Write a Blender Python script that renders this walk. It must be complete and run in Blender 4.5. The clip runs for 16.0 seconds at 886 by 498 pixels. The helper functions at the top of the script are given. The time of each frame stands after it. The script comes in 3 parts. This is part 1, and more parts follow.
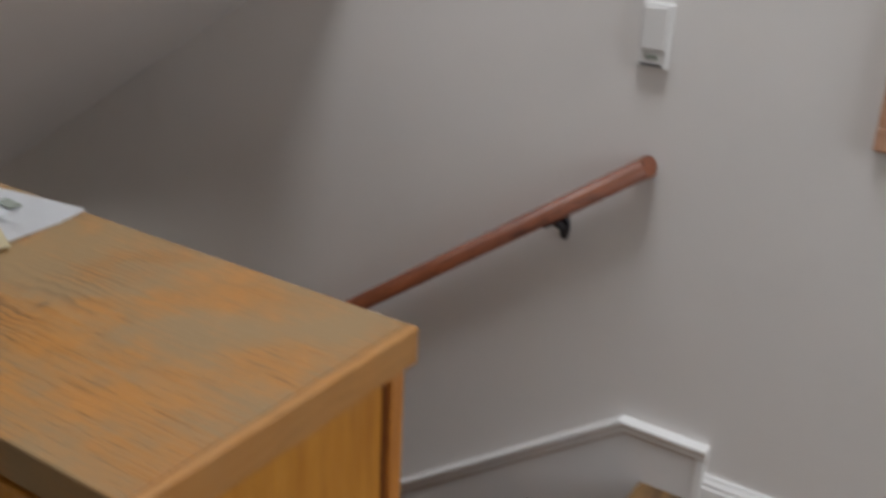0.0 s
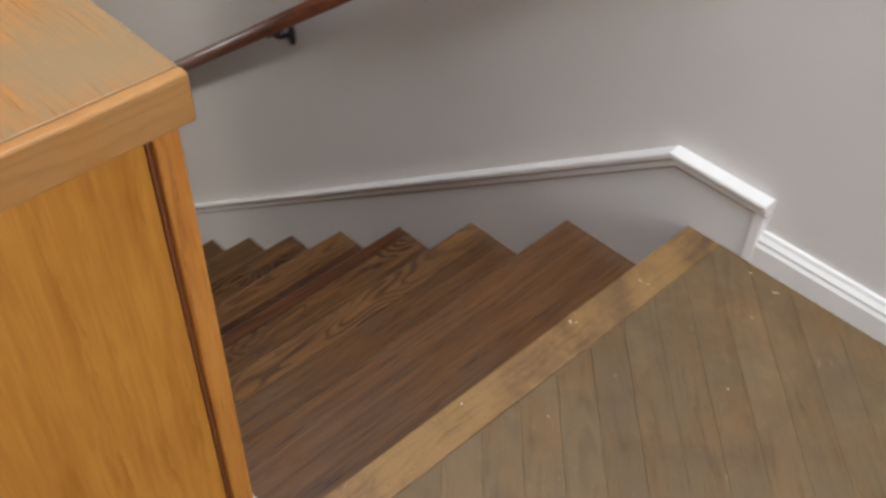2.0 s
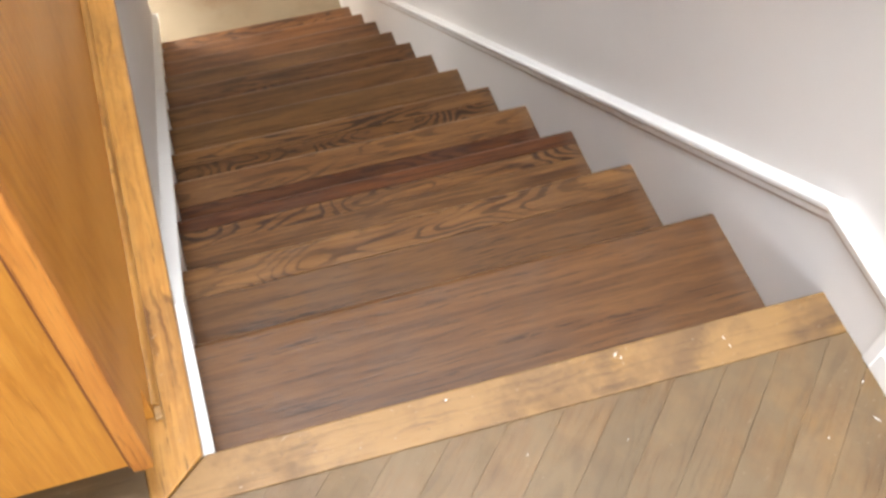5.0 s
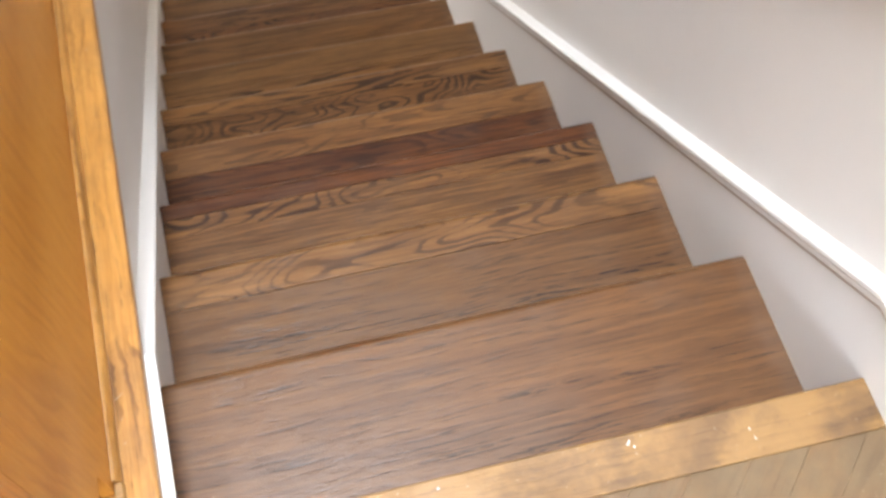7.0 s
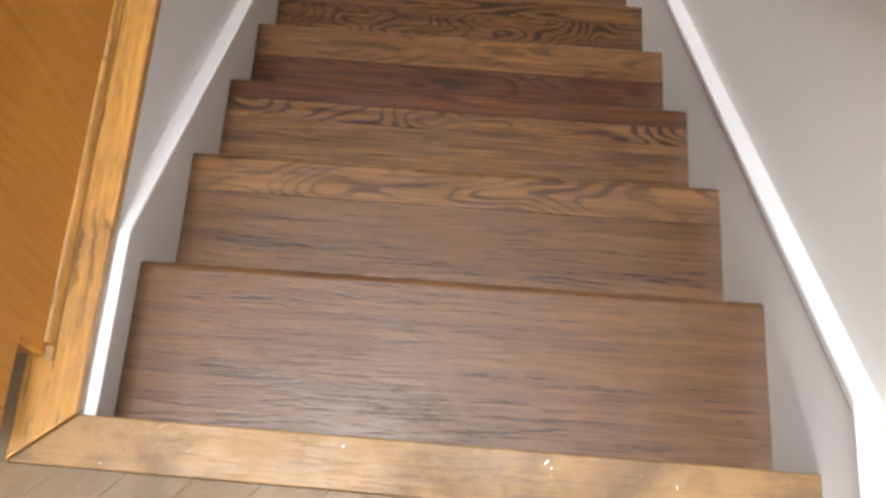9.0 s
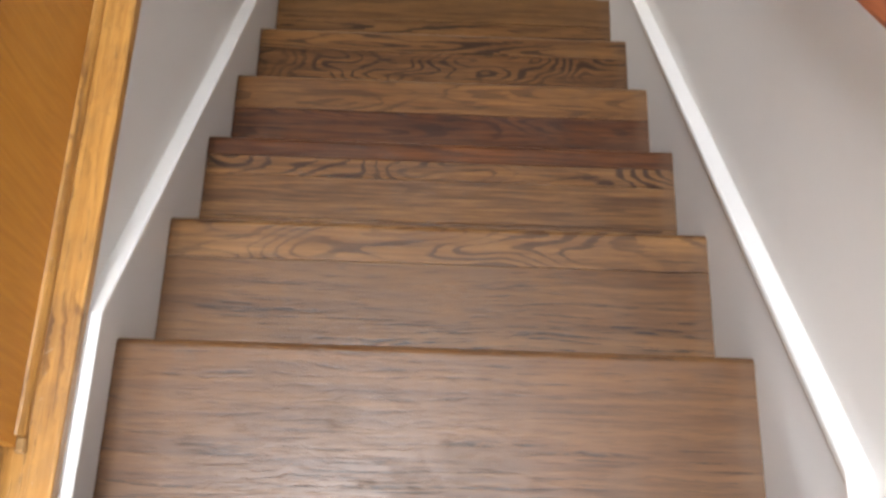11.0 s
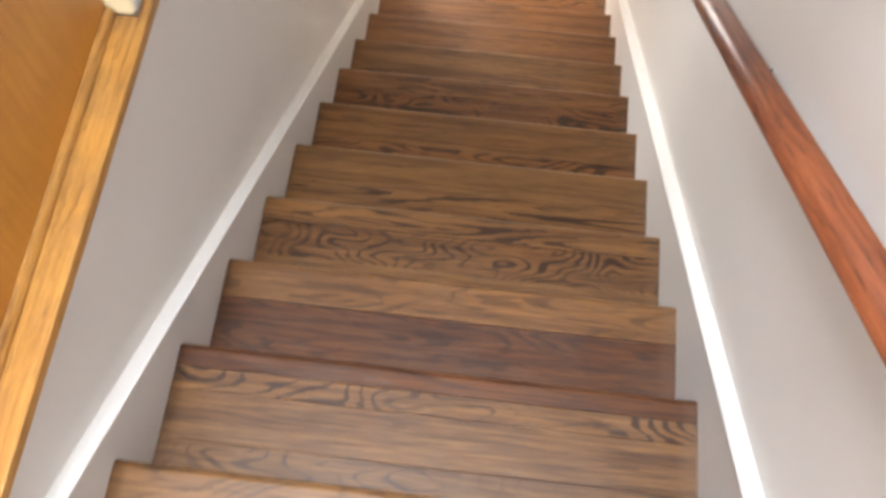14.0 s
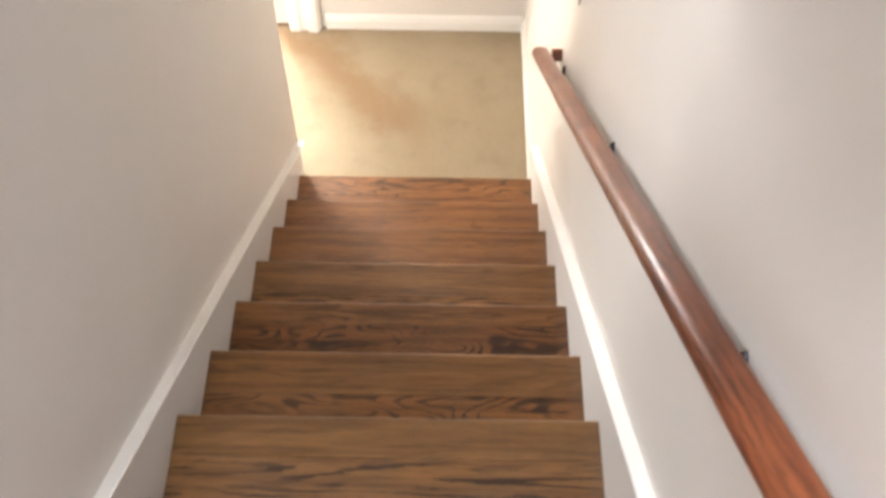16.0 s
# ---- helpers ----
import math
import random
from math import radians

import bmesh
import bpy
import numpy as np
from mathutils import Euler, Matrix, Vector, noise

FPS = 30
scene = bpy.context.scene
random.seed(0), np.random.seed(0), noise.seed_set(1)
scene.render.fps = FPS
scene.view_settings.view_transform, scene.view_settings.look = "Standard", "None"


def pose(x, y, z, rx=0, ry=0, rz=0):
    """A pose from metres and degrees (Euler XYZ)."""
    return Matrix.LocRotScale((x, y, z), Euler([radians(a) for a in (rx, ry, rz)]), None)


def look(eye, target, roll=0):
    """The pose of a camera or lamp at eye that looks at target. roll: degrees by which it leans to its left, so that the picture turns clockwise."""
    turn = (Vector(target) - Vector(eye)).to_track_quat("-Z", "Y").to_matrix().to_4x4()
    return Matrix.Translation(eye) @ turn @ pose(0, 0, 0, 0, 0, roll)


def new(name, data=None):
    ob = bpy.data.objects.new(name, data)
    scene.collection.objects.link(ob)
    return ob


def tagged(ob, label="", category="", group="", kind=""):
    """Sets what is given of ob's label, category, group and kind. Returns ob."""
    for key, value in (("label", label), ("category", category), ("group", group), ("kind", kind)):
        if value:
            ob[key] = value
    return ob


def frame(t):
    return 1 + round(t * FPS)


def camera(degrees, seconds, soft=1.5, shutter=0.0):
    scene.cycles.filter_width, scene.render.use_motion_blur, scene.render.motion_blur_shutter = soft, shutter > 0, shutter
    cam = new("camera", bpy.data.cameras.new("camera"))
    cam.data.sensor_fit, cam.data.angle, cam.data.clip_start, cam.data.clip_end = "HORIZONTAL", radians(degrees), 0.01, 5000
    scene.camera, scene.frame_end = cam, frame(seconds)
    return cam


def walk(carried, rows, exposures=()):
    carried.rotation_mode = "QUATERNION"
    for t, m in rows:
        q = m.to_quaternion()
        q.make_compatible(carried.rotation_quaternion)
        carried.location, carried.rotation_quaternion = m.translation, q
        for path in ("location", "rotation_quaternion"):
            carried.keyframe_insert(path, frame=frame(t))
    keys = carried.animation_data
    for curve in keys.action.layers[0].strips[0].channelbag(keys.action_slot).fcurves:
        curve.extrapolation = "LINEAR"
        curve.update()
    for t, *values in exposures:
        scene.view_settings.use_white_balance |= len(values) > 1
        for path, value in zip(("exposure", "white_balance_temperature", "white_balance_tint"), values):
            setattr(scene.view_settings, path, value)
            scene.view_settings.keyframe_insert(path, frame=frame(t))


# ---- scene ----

# camera and its walk ---------------------------------------------------------
cam = camera(47.98, 16.0, soft=2.9, shutter=0.35)
ROWS = [
    (0.0, -1.3704, -0.6328, 1.3292, 67.383, -2.542, -56.711),
    (0.5, -1.3568, -0.8104, 1.3348, 61.132, -1.631, -58.090),
    (1.0, -1.2150, -0.7929, 1.2811, 55.448, 0.003, -55.157),
    (1.5, -1.0305, -0.6778, 1.2596, 49.591, 0.253, -56.128),
    (2.0, -0.8353, -0.6795, 1.2535, 46.139, -1.216, -43.984),
    (2.5, -0.6780, -0.7202, 1.2652, 41.979, -2.271, -32.491),
    (3.0, -0.5900, -0.6471, 1.2300, 38.615, -3.152, -25.745),
    (3.5, -0.5239, -0.5792, 1.2513, 37.698, -3.476, -23.081),
    (5.8, -0.2757, -0.5750, 1.2810, 31.237, -1.560, -16.785),
    (6.0, -0.2600, -0.5408, 1.2801, 30.982, -1.572, -16.958),
    (6.5, -0.2583, -0.3866, 1.2780, 30.511, -2.099, -19.219),
    (7.0, -0.2788, -0.3047, 1.2590, 27.040, -3.484, -15.054),
    (7.5, -0.1847, -0.2584, 1.2612, 24.154, -2.945, -0.167),
    (8.0, -0.0856, -0.2452, 1.2621, 21.190, -2.577, 4.217),
    (10.5, -0.0221, -0.1886, 1.2635, 20.319, -1.372, 1.796),
    (11.0, -0.0116, -0.1478, 1.2629, 21.342, -1.288, 1.580),
    (11.5, -0.0512, -0.0497, 1.2538, 21.473, -1.901, -0.697),
    (12.0, -0.0696, -0.0022, 1.2546, 21.139, -2.868, -0.991),
    (12.5, -0.0059, 0.0225, 1.2491, 21.614, -3.026, 3.155),
    (13.0, 0.0678, 0.0435, 1.2412, 23.140, -1.285, 9.501),
    (13.5, 0.0667, 0.0849, 1.2165, 24.490, 0.404, 10.887),
    (14.0, 0.0625, 0.2273, 1.1809, 25.223, -0.477, 6.579),
    (14.5, -0.0045, 0.3474, 1.1118, 30.175, -0.899, -0.174),
    (15.0, 0.0138, 0.4162, 1.1034, 27.213, -0.504, -2.090),
    (15.5, 0.0532, 0.5324, 1.0282, 29.083, 1.084, 0.241),
    (16.0, 0.1168, 0.6484, 0.9362, 33.877, -0.520, 0.739),
]
EXPOSURES = [(0.0, -1.50), (1.0, -1.15), (2.5, -0.74), (3.5, -0.42), (5.8, 0.48), (6.5, 0.48), (7.0, 0.52), (7.5, 0.60), (8.2, 0.30), (10.5, 0.15), (11.5, 0.36), (12.5, 0.50), (14.0, 0.72), (14.5, 0.84), (16.0, 0.78)]
walk(cam, [(t, pose(x, y, z, rx, ry, rz)) for t, x, y, z, rx, ry, rz in ROWS], EXPOSURES)

# world and lights ------------------------------------------------------------
world = bpy.data.worlds.new("sky")
scene.world = world
world.use_nodes = True
sky = world.node_tree.nodes.new("ShaderNodeTexSky")
sky.sky_type, sky.sun_disc = "NISHITA", False
sky.sun_elevation, sky.sun_rotation = radians(38), radians(-30)
back = world.node_tree.nodes["Background"]
back.inputs["Strength"].default_value = 0.12
world.node_tree.links.new(sky.outputs[0], back.inputs["Color"])


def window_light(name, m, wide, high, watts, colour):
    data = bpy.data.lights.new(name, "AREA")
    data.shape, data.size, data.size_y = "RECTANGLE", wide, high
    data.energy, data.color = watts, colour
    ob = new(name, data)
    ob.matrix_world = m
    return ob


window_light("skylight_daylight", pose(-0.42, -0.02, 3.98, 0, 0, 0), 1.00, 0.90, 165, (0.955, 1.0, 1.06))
# added fill from an unseen, assumed window, placed to reach the left stair wall
window_light("upper_fill_light", look((-0.45, -3.24, 1.5), (-0.45, 0, 1.5)), 1.5, 1.2, 100, (0.955, 1.0, 1.065))
# weak added fill across the upper room, from an unseen, assumed window
window_light("side_fill_light", look((-3.64, -0.6, 1.55), (0, -0.6, 1.3)), 1.6, 1.2, 14, (0.95, 1.0, 1.07))
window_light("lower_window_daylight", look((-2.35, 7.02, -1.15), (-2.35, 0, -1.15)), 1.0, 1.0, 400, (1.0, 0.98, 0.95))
# added warm fill for the lower treads and left wall; its window is assumed
window_light("hall_fill_light", look((-3.52, 4.6, -1.2), (0, 4.3, -2.1)), 1.2, 1.4, 78, (1.0, 0.87, 0.70))

# materials -------------------------------------------------------------------


class Nodes:
    """A node material, written as expressions."""

    def __init__(self, name, roughness=0.5, metallic=0.0):
        self.mat = bpy.data.materials.new(name)
        self.mat.use_nodes = True
        self.tree = self.mat.node_tree
        self.bsdf = self.tree.nodes["Principled BSDF"]
        self.bsdf.inputs["Roughness"].default_value = roughness
        self.bsdf.inputs["Metallic"].default_value = metallic

    def put(self, socket, value):
        if isinstance(value, (int, float)):
            socket.default_value = value
        elif isinstance(value, (tuple, list)):
            socket.default_value = (*value, 1.0) if len(socket.default_value) == 4 and len(value) == 3 else value
        else:
            self.tree.links.new(value, socket)

    def node(self, kind):
        return self.tree.nodes.new(kind)

    def math(self, op, a, b=0.0, c=0.0, clamp=False):
        n = self.node("ShaderNodeMath")
        n.operation, n.use_clamp = op, clamp
        for socket, value in zip(n.inputs, (a, b, c)):
            self.put(socket, value)
        return n.outputs[0]

    def xyz(self, x, y, z):
        n = self.node("ShaderNodeCombineXYZ")
        for socket, value in zip(n.inputs, (x, y, z)):
            self.put(socket, value)
        return n.outputs[0]

    def noise(self, vector, scale=1.0, detail=3.0, rough=0.55):
        n = self.node("ShaderNodeTexNoise")
        self.put(n.inputs["Vector"], vector)
        n.inputs["Scale"].default_value, n.inputs["Detail"].default_value, n.inputs["Roughness"].default_value = scale, detail, rough
        return n.outputs["Fac"]

    def step(self, value, low, high, to_low=0.0, to_high=1.0):
        n = self.node("ShaderNodeMapRange")
        n.interpolation_type = "SMOOTHSTEP"
        for socket, v in zip(n.inputs, (value, low, high, to_low, to_high)):
            self.put(socket, v)
        return n.outputs[0]

    def mix(self, fac, a, b, blend="MIX"):
        n = self.node("ShaderNodeMix")
        n.data_type, n.blend_type = "RGBA", blend
        self.put(n.inputs[0], fac)
        self.put(n.inputs[6], a)
        self.put(n.inputs[7], b)
        return n.outputs[2]

    def coords(self, kind="Object"):
        n = self.node("ShaderNodeTexCoord")
        s = self.node("ShaderNodeSeparateXYZ")
        self.tree.links.new(n.outputs[kind], s.inputs[0])
        return s.outputs[0], s.outputs[1], s.outputs[2]

    def info(self):
        n = self.node("ShaderNodeObjectInfo")
        return n.outputs["Random"], n.outputs["Color"], n.outputs["Alpha"]

    def bump(self, height, distance, strength=1.0):
        n = self.node("ShaderNodeBump")
        n.inputs["Strength"].default_value, n.inputs["Distance"].default_value = strength, distance
        self.put(n.inputs["Height"], height)
        self.tree.links.new(n.outputs[0], self.bsdf.inputs["Normal"])

    def done(self, colour, rough=None):
        self.put(self.bsdf.inputs["Base Color"], colour)
        if rough is not None:
            self.put(self.bsdf.inputs["Roughness"], rough)
        return self.mat


def paint(name, colour, rough=0.55, grain=900.0, depth=0.0002, dirt=0.06):
    n = Nodes(name, rough)
    x, y, z = n.coords()
    v = n.xyz(x, y, z)
    blotch = n.noise(v, 2.3, 3)
    fine = n.noise(v, grain, 2)
    roller = n.noise(v, grain / 5, 2)
    smudge = n.step(n.noise(v, 7.0, 4), 0.55, 0.8)
    c = n.mix(blotch, tuple(k * (1 - dirt) for k in colour), tuple(min(1, k * (1 + dirt * 0.5)) for k in colour))
    c = n.mix(n.math("MULTIPLY", smudge, dirt), c, tuple(k * 0.55 for k in colour))
    n.bump(n.math("ADD", fine, roller), depth)
    return n.done(c)


def oak(name, dark, mid, light, pore, along=0, rough=0.4, ring=0.011, streak=1.0, worn=None, spots=0.5, grime=0.0, pored=0.7):
    """Flat-sawn oak: nested rings cut lengthwise, long pores, slow changes of tone. along: the axis of the grain."""
    n = Nodes(name, rough)
    axes = n.coords()
    u, v, w = axes[along], axes[(along + 1) % 3], axes[(along + 2) % 3]
    rnd = n.info()[0]
    seed = n.math("MULTIPLY", rnd, 37.0)
    slow = n.noise(n.xyz(n.math("ADD", n.math("MULTIPLY", u, 2.6), seed), n.math("MULTIPLY", v, 9.0), n.math("MULTIPLY", w, 9.0)), 1.0, 3)
    wob = n.noise(n.xyz(n.math("ADD", n.math("MULTIPLY", u, 8.0), seed), n.math("MULTIPLY", v, 26.0), seed), 1.0, 4, 0.6)
    drift = n.math("MULTIPLY", n.math("SUBTRACT", slow, 0.5), 0.075)
    vv = n.math("ADD", n.math("ADD", v, n.math("MULTIPLY", n.math("SUBTRACT", n.math("FRACT", n.math("MULTIPLY", rnd, 7.31)), 0.5), 0.09)), n.math("MULTIPLY", n.math("SUBTRACT", wob, 0.5), 0.034))
    tilt = n.math("MULTIPLY", n.math("SUBTRACT", n.math("FRACT", n.math("MULTIPLY", rnd, 13.7)), 0.5), 0.2)
    shift = n.math("MULTIPLY", n.math("SUBTRACT", n.math("FRACT", n.math("MULTIPLY", rnd, 29.3)), 0.5), 0.9)
    ww = n.math("ADD", n.math("ADD", n.math("MULTIPLY", n.math("ADD", u, shift), tilt), drift), n.math("ADD", w, 0.022))
    r = n.math("SQRT", n.math("ADD", n.math("MULTIPLY", vv, vv), n.math("MULTIPLY", ww, ww)))
    rag = n.noise(n.xyz(n.math("ADD", n.math("MULTIPLY", u, 30.0), seed), n.math("MULTIPLY", v, 190.0), seed), 1.0, 2)
    uneven = n.noise(n.xyz(n.math("MULTIPLY", r, 34.0), seed, 0.0), 1.0, 2)
    r = n.math("ADD", r, n.math("ADD", n.math("MULTIPLY", n.math("SUBTRACT", rag, 0.5), ring * 0.45), n.math("MULTIPLY", uneven, ring * 2.4)))
    wave = n.math("FRACT", n.math("DIVIDE", r, ring))
    broken = n.step(n.noise(n.xyz(n.math("ADD", n.math("MULTIPLY", u, 5.0), seed), n.math("MULTIPLY", v, 38.0), seed), 1.0, 3), 0.42, 0.64)
    late = n.step(wave, 0.40, 0.82)
    late = n.math("MULTIPLY", late, n.step(wave, 1.0, 0.90))
    fleck = n.noise(n.xyz(n.math("ADD", n.math("MULTIPLY", u, 16.0), seed), n.math("MULTIPLY", v, 420.0), n.math("MULTIPLY", w, 420.0)), 1.0, 2, 0.6)
    pores = n.step(fleck, 0.53, 0.68)
    fibre = n.noise(n.xyz(n.math("ADD", n.math("MULTIPLY", u, 7.0), seed), n.math("MULTIPLY", v, 130.0), n.math("MULTIPLY", w, 130.0)), 1.0, 3, 0.6)
    patch = n.noise(n.xyz(n.math("ADD", n.math("MULTIPLY", u, 4.5), seed), n.math("MULTIPLY", v, 12.0), w), 1.0, 3)
    base = n.mix(n.step(fibre, 0.3, 0.7), mid, light)
    base = n.mix(n.math("MULTIPLY", n.step(patch, 0.45, 0.75), 0.4), base, dark)
    strength = n.math("MULTIPLY", n.math("MULTIPLY", late, n.math("MULTIPLY_ADD", broken, 0.85, 0.15)), n.math("MULTIPLY_ADD", n.step(patch, 0.35, 0.6), 0.65, 0.4))
    c = n.mix(n.math("MULTIPLY", strength, streak, clamp=True), base, dark)
    c = n.mix(n.math("MULTIPLY", n.math("MULTIPLY", pores, n.math("MULTIPLY_ADD", late, 0.6, 0.4)), pored), c, pore)
    if spots:
        blot = n.step(n.noise(n.xyz(n.math("ADD", n.math("MULTIPLY", u, 13.0), seed), n.math("MULTIPLY", v, 62.0), seed), 1.0, 2), 0.64, 0.76)
        c = n.mix(n.math("MULTIPLY", n.math("MULTIPLY", blot, strength), spots, clamp=True), c, pore)
    rv = n.math("MULTIPLY_ADD", patch, 0.16, rough - 0.07)
    if worn:
        big = n.noise(n.xyz(n.math("MULTIPLY", axes[0], 5.0), n.math("MULTIPLY", axes[1], 5.0), axes[2]), 1.0, 5, 0.65)
        mask = n.step(n.math("ADD", big, n.math("MULTIPLY", n.math("SUBTRACT", fibre, 0.5), 0.35)), 0.33, 0.60)
        c = n.mix(mask, c, n.mix(strength, worn, tuple(k * 0.80 for k in worn)))
        rv = n.math("MULTIPLY_ADD", mask, 0.2, rv)
    if grime:
        # walked-in dirt, scuffs and small pale specks, continuous over all the boards
        here = n.node("ShaderNodeNewGeometry").outputs["Position"]
        soil = n.step(n.noise(here, 6.5, 5, 0.65), 0.42, 0.66)
        c = n.mix(n.math("MULTIPLY", soil, grime), c, (0.075, 0.042, 0.026))
        glow = n.step(n.noise(here, 7.5, 5, 0.7), 0.46, 0.66)
        c = n.mix(n.math("MULTIPLY", glow, grime * 0.6), c, (0.30, 0.165, 0.060))
        fray = n.step(n.noise(here, 85.0, 3, 0.6), 0.62, 0.72)
        c = n.mix(n.math("MULTIPLY", fray, grime * 0.7), c, (0.10, 0.055, 0.03))
        speck = n.step(n.noise(here, 150.0, 1), 0.74, 0.78)
        c = n.mix(n.math("MULTIPLY", speck, grime * 0.8), c, (0.55, 0.46, 0.36))
        hx, hy = n.node("ShaderNodeSeparateXYZ"), None
        n.tree.links.new(here, hx.inputs[0])
        hy = n.noise(n.xyz(n.math("ADD", n.math("MULTIPLY", hx.outputs[0], 9.0), n.math("MULTIPLY", hx.outputs[1], 15.0)), n.math("SUBTRACT", n.math("MULTIPLY", hx.outputs[1], 170.0), n.math("MULTIPLY", hx.outputs[0], 105.0)), 0.0), 1.0, 1)
        scratch = n.math("MULTIPLY", n.step(hy, 0.735, 0.765), n.step(n.noise(here, 10.0, 2), 0.5, 0.6))
        c = n.mix(n.math("MULTIPLY", scratch, grime * 1.3), c, (0.50, 0.42, 0.33))
        own = n.math("MULTIPLY_ADD", rnd, 0.24, 0.9)
        c = n.mix(1.0, c, n.xyz(own, own, n.math("MULTIPLY", own, 0.98)), "MULTIPLY")
        rv = n.math("ADD", rv, n.math("MULTIPLY", n.math("SUBTRACT", soil, 0.5), 0.14))
    n.bump(n.math("SUBTRACT", n.math("MULTIPLY", fibre, 0.4), n.math("MULTIPLY", pores, 0.8)), 0.0004, 0.7)
    return n.done(c, rv)


def stair_oak():
    """Stained tread oak. Object colour: tone, redness, figure (0 fine straight lines, 0.3 long veins, 1 flame); alpha: how dark the veins are."""
    n = Nodes("stained_stair_oak", 0.4)
    dark, mid, light, pore = (0.0270, 0.0085, 0.0038), (0.084, 0.0345, 0.0108), (0.285, 0.1420, 0.0470), (0.012, 0.0046, 0.0026)
    u, v, w = n.coords()
    rnd, colour, strong = n.info()
    sep = n.node("ShaderNodeSeparateColor")
    n.tree.links.new(colour, sep.inputs[0])
    tone, red, figure = sep.outputs[0], sep.outputs[1], sep.outputs[2]
    seed = n.math("MULTIPLY", rnd, 37.0)

    def at(fu, fv, more=0.0, detail=2, rough=0.55):
        return n.noise(n.xyz(n.math("MULTIPLY_ADD", u, fu, seed), n.math("MULTIPLY", n.math("SUBTRACT", v, w), fv), n.math("ADD", seed, more)), 1.0, detail, rough)

    # yearly rings: contour lines of a slow field, stretched lengthwise or crossing the board as flames
    flame = n.math("POWER", figure, 2.0)
    hill = n.noise(n.xyz(n.math("MULTIPLY_ADD", u, n.math("MULTIPLY_ADD", flame, 5.0, 1.2), seed), n.math("MULTIPLY", n.math("SUBTRACT", v, w), n.math("MULTIPLY_ADD", flame, -10.0, 22.0)), seed), 1.0, 1, 0.4)
    field = n.math("MULTIPLY_ADD", hill, n.math("MULTIPLY_ADD", flame, 2.0, 8.0), n.math("MULTIPLY", n.math("MULTIPLY", u, flame), 17.0))
    field = n.math("ADD", field, n.math("MULTIPLY", at(9.0, 34.0, 1.0, 3), 0.9))
    field = n.math("MULTIPLY_ADD", at(34.0, 240.0, 2.0), 0.34, field)
    wave = n.math("FRACT", field)
    start = n.step(at(4.5, 20.0, 3.0), 0.34, 0.66, 0.78, 0.34)
    vein = n.math("MULTIPLY", n.step(wave, start, n.math("ADD", start, 0.22)), n.step(wave, 1.0, 0.92))
    gaps = n.step(at(3.2, 15.0, 5.0, 3), 0.36, 0.54, 0.30, 1.0)
    vein = n.math("MULTIPLY", n.math("MULTIPLY", vein, gaps), strong)
    blot = n.math("MULTIPLY", n.step(at(8.0, 48.0, 7.0), 0.64, 0.74), n.math("MULTIPLY", strong, n.step(figure, 0.15, 0.5)))
    # fine straight lines of riftsawn boards, broken into dashes
    bent = n.math("ADD", n.math("SUBTRACT", v, w), n.math("MULTIPLY", n.math("SUBTRACT", at(1.7, 5.0, 9.0), 0.5), 0.07))
    fine = n.noise(n.xyz(n.math("MULTIPLY_ADD", u, 4.5, seed), n.math("MULTIPLY", bent, 165.0), seed), 1.0, 2, 0.6)
    dash = n.noise(n.xyz(n.math("MULTIPLY_ADD", u, 24.0, seed), n.math("MULTIPLY", bent, 200.0), 4.0), 1.0, 2, 0.6)
    lines = n.math("MULTIPLY", n.step(fine, 0.545, 0.60), n.step(dash, 0.42, 0.56, 0.10, 1.0))
    rift = n.step(figure, 0.22, 0.04)
    lines = n.math("MULTIPLY", lines, n.math("MULTIPLY", n.math("MULTIPLY_ADD", rift, 0.78, 0.22), n.step(at(2.4, 9.0, 11.0, 3), 0.36, 0.60, 0.25, 1.0)))
    # ground tone
    fibre = at(7.0, 130.0, 13.0, 3, 0.6)
    base = n.mix(n.math("MULTIPLY_ADD", n.math("SUBTRACT", n.step(fibre, 0.15, 0.85), 0.5), n.math("MULTIPLY_ADD", rift, -0.5, 0.9), 0.38), mid, light)
    base = n.mix(n.step(tone, 0.0, 0.5, 0.85, 0.0), base, n.mix(1.0, base, (0.40, 0.32, 0.28), "MULTIPLY"))
    base = n.mix(n.step(tone, 0.5, 1.0, 0.0, 0.8), base, light)
    band = n.step(at(1.9, 40.0, 15.0, 4, 0.6), 0.42, 0.66)
    base = n.mix(n.math("MULTIPLY", band, 0.75), base, n.mix(1.0, base, (0.56, 0.49, 0.46), "MULTIPLY"))
    warm = n.step(at(3.2, 11.0, 17.0, 3, 0.5), 0.46, 0.70)
    base = n.mix(n.math("MULTIPLY", warm, 0.5), base, n.mix(1.0, base, (1.26, 1.20, 1.0), "MULTIPLY"))
    base = n.mix(n.math("MULTIPLY_ADD", red, 0.84, 0.04), base, n.mix(1.0, base, (1.06, 0.74, 0.58), "MULTIPLY"))
    haze = n.step(n.noise(n.xyz(n.math("MULTIPLY_ADD", u, 7.0, seed), n.math("MULTIPLY", v, 9.0), seed), 1.0, 5, 0.65), 0.45, 0.68)
    base = n.mix(n.math("MULTIPLY", haze, n.math("MULTIPLY_ADD", rift, 0.22, 0.12)), base, (0.130, 0.074, 0.040))
    c = n.mix(n.math("MULTIPLY", vein, n.math("MULTIPLY_ADD", rift, -0.70, 0.88), clamp=True), base, dark)
    c = n.mix(n.math("MULTIPLY", blot, 0.75, clamp=True), c, pore)
    c = n.mix(n.math("MULTIPLY", lines, n.math("MULTIPLY_ADD", strong, 0.60, 0.36), clamp=True), c, pore)
